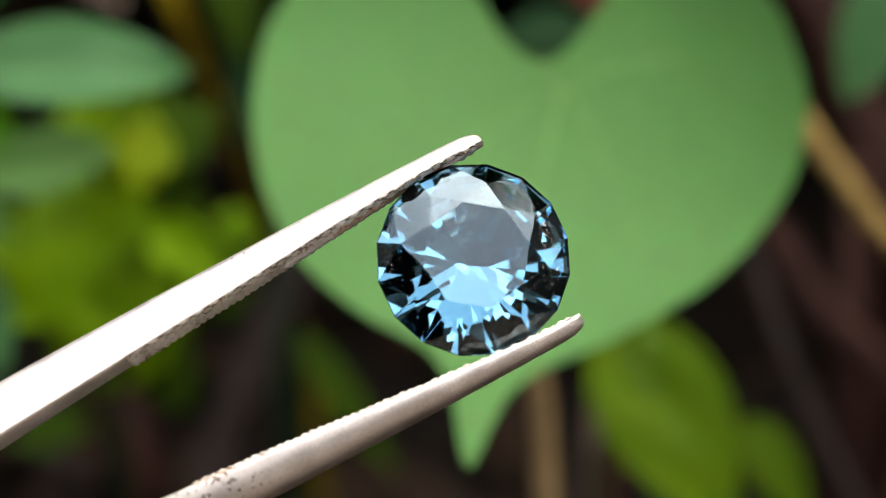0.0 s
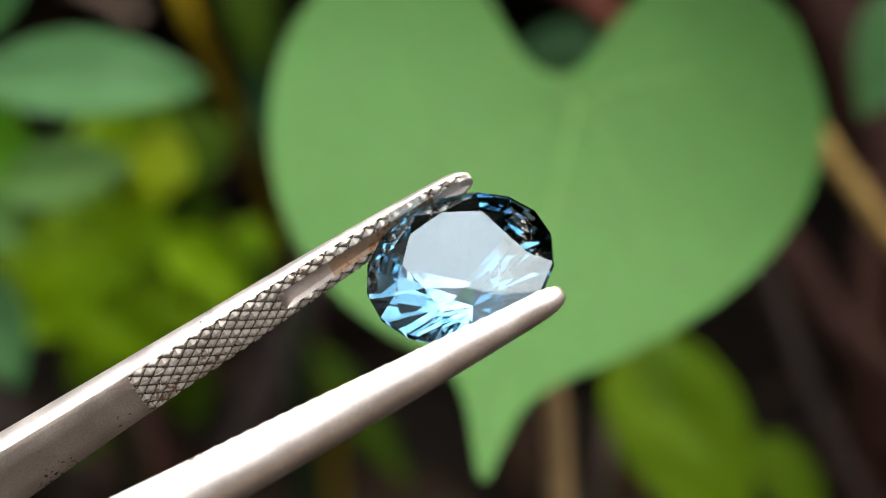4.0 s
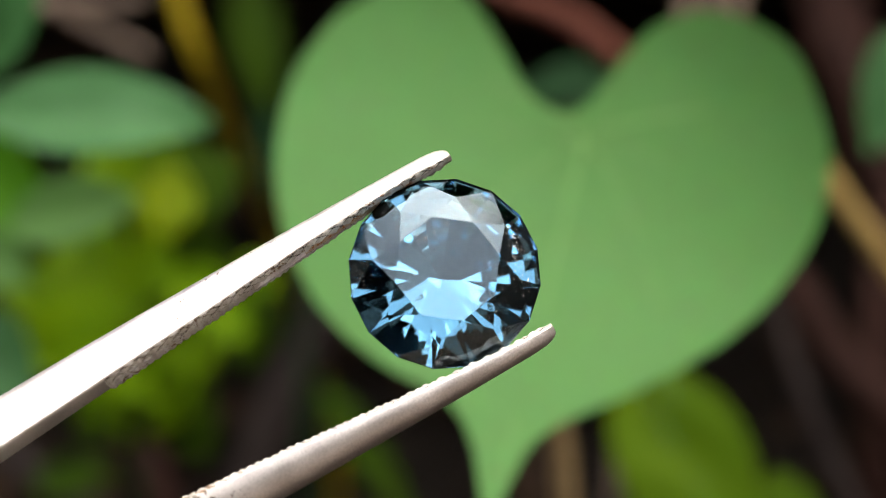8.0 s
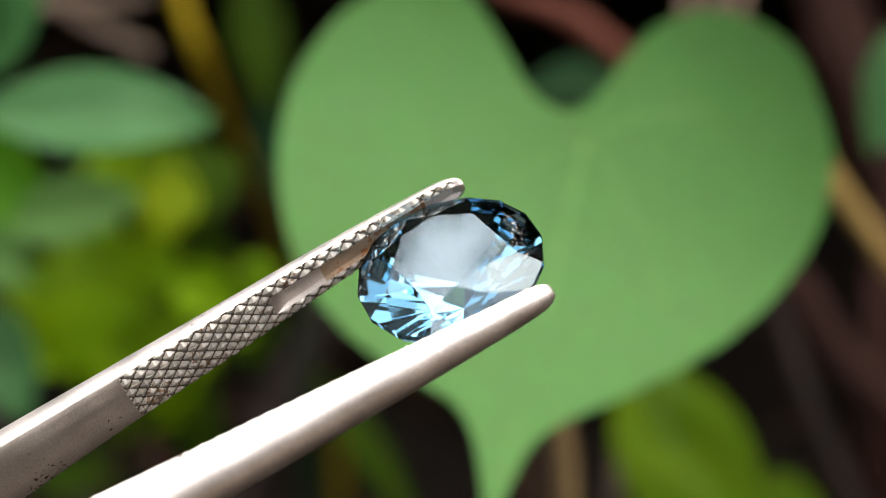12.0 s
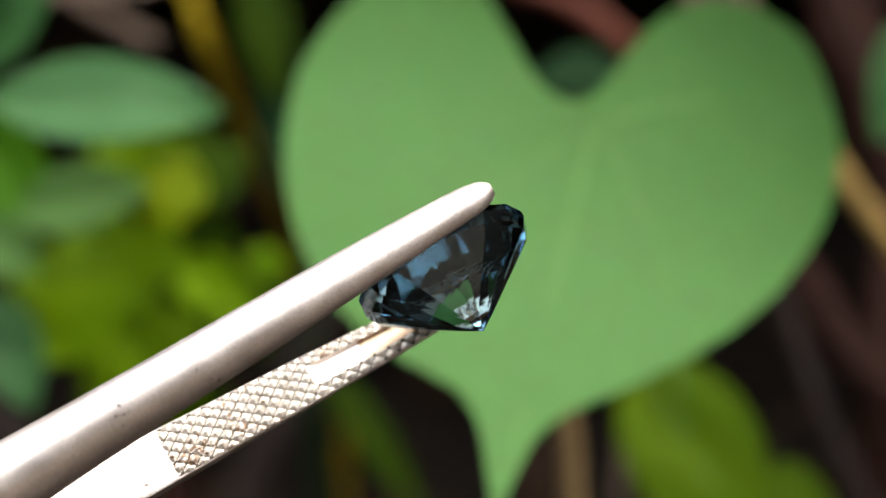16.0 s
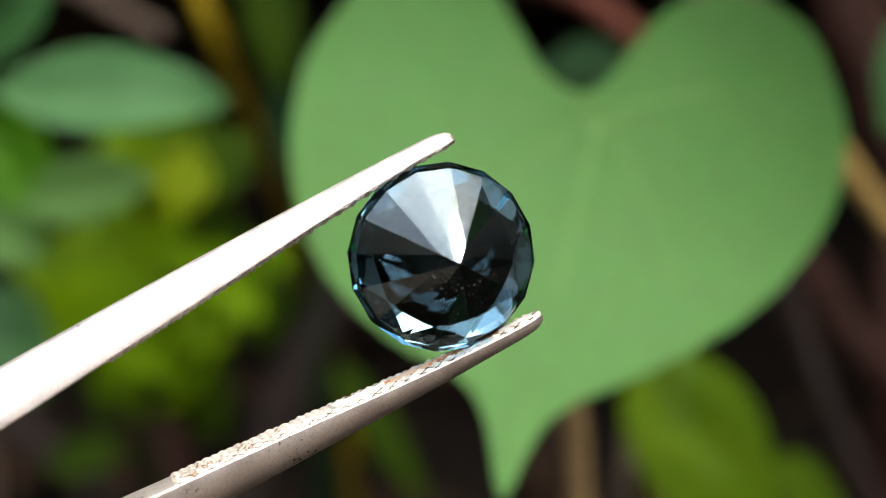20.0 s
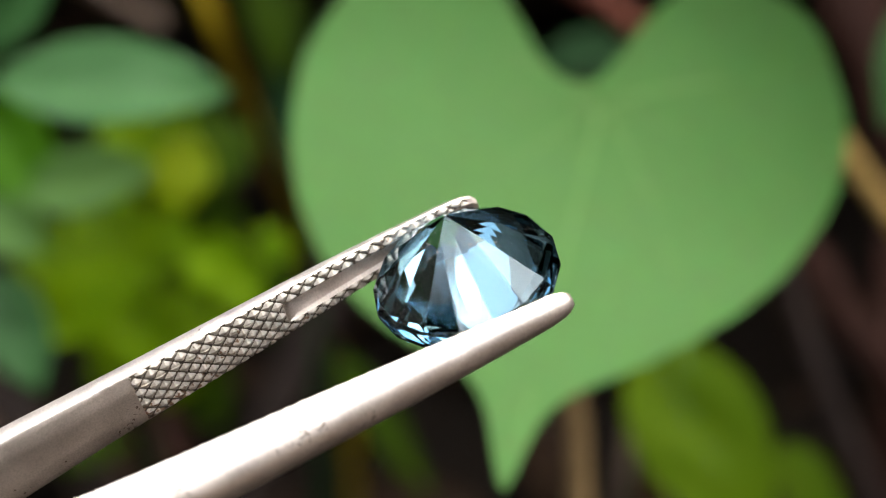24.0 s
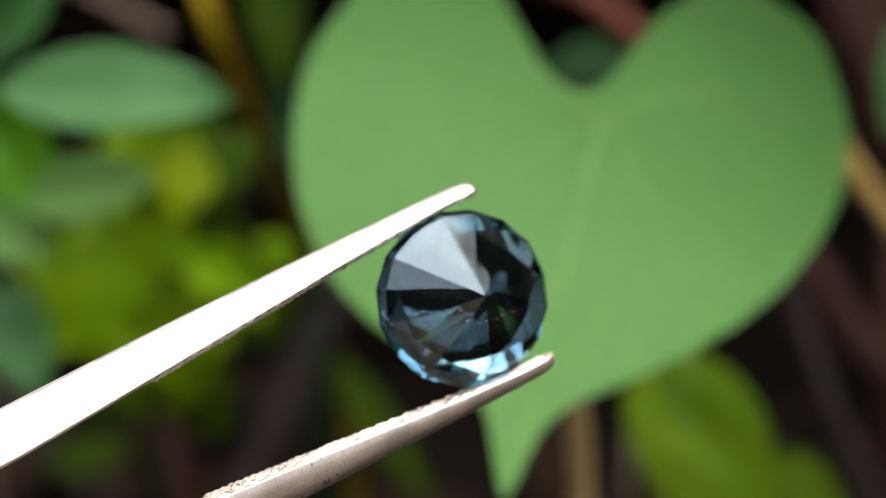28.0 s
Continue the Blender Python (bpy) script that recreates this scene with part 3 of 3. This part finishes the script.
# ---- gemstone ----
def build_gem():
    """Round brilliant, 8 mm across, facet by facet: table, stars, kites, upper halves, girdle, break facets, lower halves and mains. Its table faces +z."""
    R, TABLE, CROWN, STAR = 3.97 * MM, 2.2 * MM, 1.02 * MM, 3.05 * MM
    G0, G1, BREAK, BZ, CULET, LOW = 0.10 * MM, -0.16 * MM, 3.72 * MM, -0.60 * MM, -3.50 * MM, 0.75 * MM
    turn = radians(30.5)
    thing = tagged(new("gemstone"), "round brilliant-cut clear blue gemstone held in tweezers", "gemstone")
    middle = Vector((0, 0, -0.5 * MM))

    def ring(r, z, n, off):
        return [Vector((r * math.cos(turn + 2 * math.pi * (k + off) / n), r * math.sin(turn + 2 * math.pi * (k + off) / n), z)) for k in range(n)]

    def facet(name, *faces):
        """One polished face (the girdle: a belt of them), turned outwards."""
        v, f = [], []
        for corners in faces:
            out = (corners[1] - corners[0]).cross(corners[2] - corners[0])
            if out.dot(sum(corners, Vector()) / len(corners) - middle) < 0:
                corners = corners[::-1]
            f.append(tuple(range(len(v), len(v) + len(corners))))
            v += corners
        me = bpy.data.meshes.new(name)
        me.from_pydata(v, [], f)
        me.materials.append(GEM)
        part(name, me, thing)

    c8 = math.cos(math.pi / 8)
    table = ring(TABLE, CROWN, 8, 0)
    star = ring(STAR, G0 + (CROWN - G0) * (R - STAR * c8) / (R - TABLE), 8, 0.5)
    top, low, brk = ring(R, G0, 16, 0), ring(R, G1, 16, 0), ring(BREAK, BZ, 16, 0)
    low8 = ring(LOW, CULET + (BZ - CULET) * LOW * c8 / BREAK, 8, 0.5)
    culet = Vector((0, 0, CULET))
    facet("table_facet", table)
    for k in range(8):
        k1, p = (k + 1) % 8, (k - 1) % 8
        facet("star_facet", [table[k], star[k], table[k1]])
        facet("kite_facet", [table[k], star[p], top[2 * k], star[k]])
        facet("upper_half_facet", [star[k], top[2 * k], top[2 * k + 1]])
        facet("upper_half_facet", [star[k], top[2 * k + 1], top[(2 * k + 2) % 16]])
        facet("pavilion_facet", [culet, low8[p], brk[2 * k], low8[k]])
        facet("lower_half_facet", [low8[k], brk[2 * k], brk[2 * k + 1]])
        facet("lower_half_facet", [low8[k], brk[2 * k + 1], brk[(2 * k + 2) % 16]])
    for k in range(16):
        facet("break_facet", [low[k], brk[k], brk[(k + 1) % 16], low[(k + 1) % 16]])
    facet("girdle", *[[top[k], low[k], low[(k + 1) % 16], top[(k + 1) % 16]] for k in range(16)])
    return thing


# ---- the phone that films, behind the lens ----
def build_phone():
    """Dark slab with round corners, its back to the stone; the stone mirrors it."""
    thing = tagged(new("phone"), "dark phone in a matt black case", "phone")
    thing.matrix_basis = BED @ pose(-0.048, -0.022, 0.004)
    for name, w, h, r, z0, z1, mat in (("case", 0.160, 0.078, 0.010, 0.0, 0.0085, CASE), ("screen", 0.152, 0.070, 0.007, 0.0087, 0.0092, GLASS)):
        rim = []
        for cx, cy, a0 in ((1, 1, 0), (-1, 1, 90), (-1, -1, 180), (1, -1, 270)):
            rim += [(cx * (w / 2 - r) + r * math.cos(radians(a0 + 15 * k)), cy * (h / 2 - r) + r * math.sin(radians(a0 + 15 * k))) for k in range(7)]
        n = len(rim)
        layers = ((0.97, z0), (1.0, z0 + 0.15 * (z1 - z0)), (1.0, z1 - 0.15 * (z1 - z0)), (0.97, z1))
        v = [(x * k, y * k, z) for k, z in layers for x, y in rim]
        f = [tuple(range(n))[::-1], tuple(range(3 * n, 4 * n))]
        f += [(i * n + k, i * n + (k + 1) % n, (i + 1) * n + (k + 1) % n, (i + 1) * n + k) for i in range(3) for k in range(n)]
        part(name, mesh_from(name, v, f, mat, False), thing)


# ---- tweezers ----
SPAN = (2.66, 2.6, 2.45, 2.15, 1.6, 0.8, -2, -4.5, -6.5, -6.9, -7.4, -9, -12, -16, -20, -28, -40, -60, -80, -98)


def arm_profile(x):
    """Inner face, thickness and width of an arm in millimetres, x along it."""
    inner = np.interp(-x, (-3, 0, 4, 8, 20, 40, 60, 98), (3.97, 3.92, 3.60, 3.22, 2.22, 1.50, 1.20, 0.0))
    thick = np.interp(-x, (-3, 0, 4, 8, 14, 20, 40, 60, 98), (0.70, 0.80, 1.12, 1.46, 1.88, 2.20, 2.40, 1.90, 1.30))
    width = np.interp(-x, (-2.6, 0, 5, 11, 14.4, 20, 40, 60, 98), (1.25, 1.65, 2.1, 2.42, 2.55, 3.1, 5.0, 7.0, 8.0))
    if x > 1.7:
        k = math.sqrt(max(0.0, 1 - ((x - 1.7) / 0.98) ** 2))
        width, thick = width * (0.25 + 0.75 * k), thick * (0.5 + 0.5 * k)
    return inner, thick, width


def crown(u):
    """How far the inner face falls away from its middle towards its edges (u from -1 to 1), in millimetres."""
    return 0.23 * max(0.0, abs(u) - 0.4) ** 1.3 + (0.04 if abs(u) > 0.97 else 0.0)


def build_arm(parent, side):
    """One arm: flat inner face with a groove near the tip, square flanks, flat back with round shoulders; the knurled grip is its part."""
    v, f = [], []
    for x in SPAN:
        inner, thick, width = arm_profile(x)
        h = width / 2
        groove = 0.24 if -6.7 < x < 2.3 else 0.0
        section = [(u * h, crown(u)) for u in (-1, -0.96, -0.8, -0.65)] + [(-0.40 * h - 0.06, 0.0), (-0.40 * h, groove), (0.40 * h, groove), (0.40 * h + 0.06, 0.0)] + [(u * h, crown(u)) for u in (0.65, 0.8, 0.96, 1)]
        shoulder = ((0.99, 0.28), (0.914, 0.457), (0.785, 0.669), (0.603, 0.834), (0.377, 0.945), (0.15, 0.992))
        section += [(h * u, thick * w) for u, w in shoulder] + [(-h * u, thick * w) for u, w in reversed(shoulder)]
        for z, d in section:
            v.append((x * MM, side * (inner + d) * MM, z * MM))
    n = len(v) // len(SPAN)
    for i in range(len(SPAN) - 1):
        for k in range(n):
            f.append((i * n + k, i * n + (k + 1) % n, (i + 1) * n + (k + 1) % n, (i + 1) * n + k))
    f += [tuple(range(n))[::-1], tuple(range((len(SPAN) - 1) * n, len(SPAN) * n))]
    me = mesh_from("arm", v, f, STEEL)
    if side > 0:
        # rust in the groove of one arm
        me.materials.append(RUSTY)
        for i in range(len(SPAN) - 1):
            if -4.6 < SPAN[i + 1] and SPAN[i] < 1.0:
                for k in (4, 5, 6):
                    me.polygons[i * n + k].material_index = 1
    me.set_sharp_from_angle(angle=radians(32))
    arm = part("arm", me, parent)
    # knurl: crossing grooves leave small cut-off pyramids, whose teeth stand out over the arm's edges
    px, pz, nx = 0.69, 0.56, 340
    edge = lambda c: abs((c + 0.5) % 1.0 - 0.5) * 2
    for lo, hi, inside in ((-14.0, 2.3, False), (-14.0, -7.0, True)):
        v, f = [], []
        for lane in ((0,) if inside else (-1, 1)):
            o = len(v)
            nz = 22
            for i in range(nx):
                x = lo + (hi - lo) * i / (nx - 1)
                inner, thick, width = arm_profile(x)
                h = width / 2 - 0.03
                gap = 0.40 * h + 0.07
                z0, z1 = (-gap, gap) if inside else ((-h, -gap) if lane < 0 else (gap, h))
                for j in range(-1, nz + 1):
                    z = z0 + (z1 - z0) * min(max(j, 0), nz - 1) / (nz - 1)
                    p = min(edge(x / px + z / pz), edge(x / px - z / pz))
                    worn = 0.85 + 0.3 * noise.noise(Vector((x * 1.3, z * 1.3, side * 4 + 1)))
                    tall = 0.13 * worn * min(1.0, max(0.0, p - 0.08) * 1.3) * (1.0 if inside else 0.35 + 0.65 * min(1.0, min(j, nz - 1 - j) / 4))
                    deep = crown(2 * z / width) + (0.05 if j in (-1, nz) or i in (0, nx - 1) else -0.006 - tall)
                    v.append((x * MM, side * (inner + deep) * MM, z * MM))
            step = nz + 2
            for i in range(nx - 1):
                for j in range(nz + 1):
                    a = o + i * step + j
                    f.append((a, a + 1, a + step + 1, a + step))
        plate = mesh_from("knurl", v, f, GRIP, False)
        # the lowest faces, in the grooves, take a darker non-metal material
        plate.materials.append(VALLEY)
        for face in plate.polygons:
            deep = [abs(c.y) / MM - arm_profile(c.x / MM)[0] - crown(2 * c.z / MM / arm_profile(c.x / MM)[2]) for c in (plate.vertices[k].co for k in face.vertices)]
            face.material_index = 1 if min(deep) > -0.028 and max(deep) < 0.03 else 0
        part("knurled_grip", plate, arm, "knurled steel grip with brown stains")
    return arm


def build_tweezers():
    thing = tagged(new("tweezers"), "satin stainless steel gem tweezers with knurled tips", "tweezers")
    build_arm(thing, 1)
    build_arm(thing, -1)
    v = [(x * MM, y * MM, z * MM) for x in (-104, -94) for y, z in ((-1.2, -4), (1.2, -4), (1.2, 4), (-1.2, 4))]
    f = [(0, 1, 2, 3), (7, 6, 5, 4), (0, 4, 5, 1), (1, 5, 6, 2), (2, 6, 7, 3), (3, 7, 4, 0)]
    part("joint", mesh_from("joint", v, f, STEEL, False), thing)
    return thing


build_phone()
gemstone = build_gem()
tweezers = build_tweezers()

# seconds; place of the grip in metres; turn in degrees
GRIP_ROWS = [
    (0, 0.00211, 0.05945, 0.22955, 49.23, -20.59, 19.78),
    (0.5, 0.00185, 0.05974, 0.22944, 41.72, -20.43, 18.71),
    (1, 0.00143, 0.05997, 0.22951, 38.53, -20.80, 19.06),
    (1.5, 0.00134, 0.06031, 0.22955, 34.27, -21.34, 19.25),
    (2, 0.00118, 0.06058, 0.22956, 30.20, -21.96, 19.45),
    (2.5, 0.00107, 0.06070, 0.22965, 26.40, -22.23, 19.41),
    (4.5, 0.00073, 0.06052, 0.22930, 11.40, -23.91, 20.46),
    (5, 0.00029, 0.06077, 0.22957, 12.80, -24.36, 20.33),
    (5.5, -0.00008, 0.06089, 0.23010, 21.90, -24.07, 20.50),
    (6, 0.00004, 0.06121, 0.23067, 35.05, -23.39, 20.00),
    (6.5, -0.00011, 0.06141, 0.23120, 42.35, -23.10, 20.08),
    (7, 0.00003, 0.06125, 0.23082, 43.05, -22.71, 20.51),
    (7.5, 0.00020, 0.06115, 0.23037, 45.60, -22.32, 20.78),
    (8, 0.00008, 0.06086, 0.23054, 50.05, -22.32, 21.42),
    (8.5, -0.00000, 0.06111, 0.23050, 49.52, -22.38, 20.87),
    (9, 0.00009, 0.06109, 0.23047, 48.90, -22.42, 20.40),
    (9.5, 0.00043, 0.06083, 0.22982, 44.89, -22.49, 20.04),
    (10, 0.00064, 0.06078, 0.22975, 35.05, -22.81, 20.10),
    (10.5, 0.00059, 0.06089, 0.23001, 26.00, -23.24, 20.35),
    (11, 0.00054, 0.06091, 0.22994, 18.40, -23.70, 20.64),
    (11.5, 0.00041, 0.06098, 0.23024, 14.00, -23.45, 20.89),
    (12, 0.00019, 0.06120, 0.23060, 10.90, -23.21, 20.79),
    (12.5, 0.00016, 0.06109, 0.23044, 5.80, -22.92, 21.13),
    (14.5, -0.00042, 0.06205, 0.23019, -24.16, -21.83, 22.04),
    (15, -0.00029, 0.06225, 0.23007, -35.79, -21.58, 22.17),
    (15.5, -0.00038, 0.06247, 0.22984, -43.79, -21.66, 22.36),
    (16, -0.00034, 0.06289, 0.22943, -56.82, -22.06, 22.57),
    (16.5, -0.00049, 0.06270, 0.22919, -58.91, -21.28, 22.92),
    (17, -0.00037, 0.06298, 0.22914, -69.38, -21.20, 23.16),
    (17.5, -0.00037, 0.06311, 0.22904, -72.20, -19.54, 22.03),
    (18, -0.00050, 0.06349, 0.22882, -80.48, -19.44, 23.60),
    (18.5, -0.00087, 0.06415, 0.22904, -88.64, -19.76, 24.99),
    (19, -0.00042, 0.06415, 0.22869, -93.75, -20.34, 24.12),
    (19.5, -0.00023, 0.06306, 0.22894, -103.83, -20.21, 23.30),
    (20, -0.00066, 0.06185, 0.22986, -114.69, -19.66, 23.99),
    (20.5, -0.00054, 0.06153, 0.23000, -119.76, -19.58, 24.02),
    (21, -0.00045, 0.06174, 0.22930, -125.92, -18.80, 25.19),
    (21.5, -0.00024, 0.06205, 0.22889, -131.34, -19.12, 24.96),
    (23.5, 0.00027, 0.06133, 0.22921, -164.59, -17.51, 25.63),
    (24, 0.00034, 0.06078, 0.22900, -173.90, -17.94, 24.88),
    (24.5, 0.00042, 0.06066, 0.22860, 177.03, -17.97, 24.78),
    (25, 0.00036, 0.06059, 0.22852, 170.08, -17.98, 25.02),
    (25.5, -0.00007, 0.06124, 0.22866, 164.81, -17.63, 25.49),
    (26, 0.00023, 0.06114, 0.22766, 175.20, -16.92, 25.46),
    (26.5, 0.00021, 0.06172, 0.22669, -163.05, -16.53, 27.03),
    (27, -0.00010, 0.06373, 0.22561, -143.40, -16.13, 26.92),
    (27.5, -0.00004, 0.06411, 0.22576, -132.05, -14.96, 26.61),
    (28, 0.00014, 0.06549, 0.22599, -120.85, -13.89, 28.80),
]
SET_IN = pose(0, 0, 0, 1.6, 2.3, 0)


def motions():
    rows = [(t, pose(*p)) for t, *p in GRIP_ROWS]
    walk(tweezers, rows)
    walk(gemstone, [(t, m @ SET_IN) for t, m in rows])


motions()
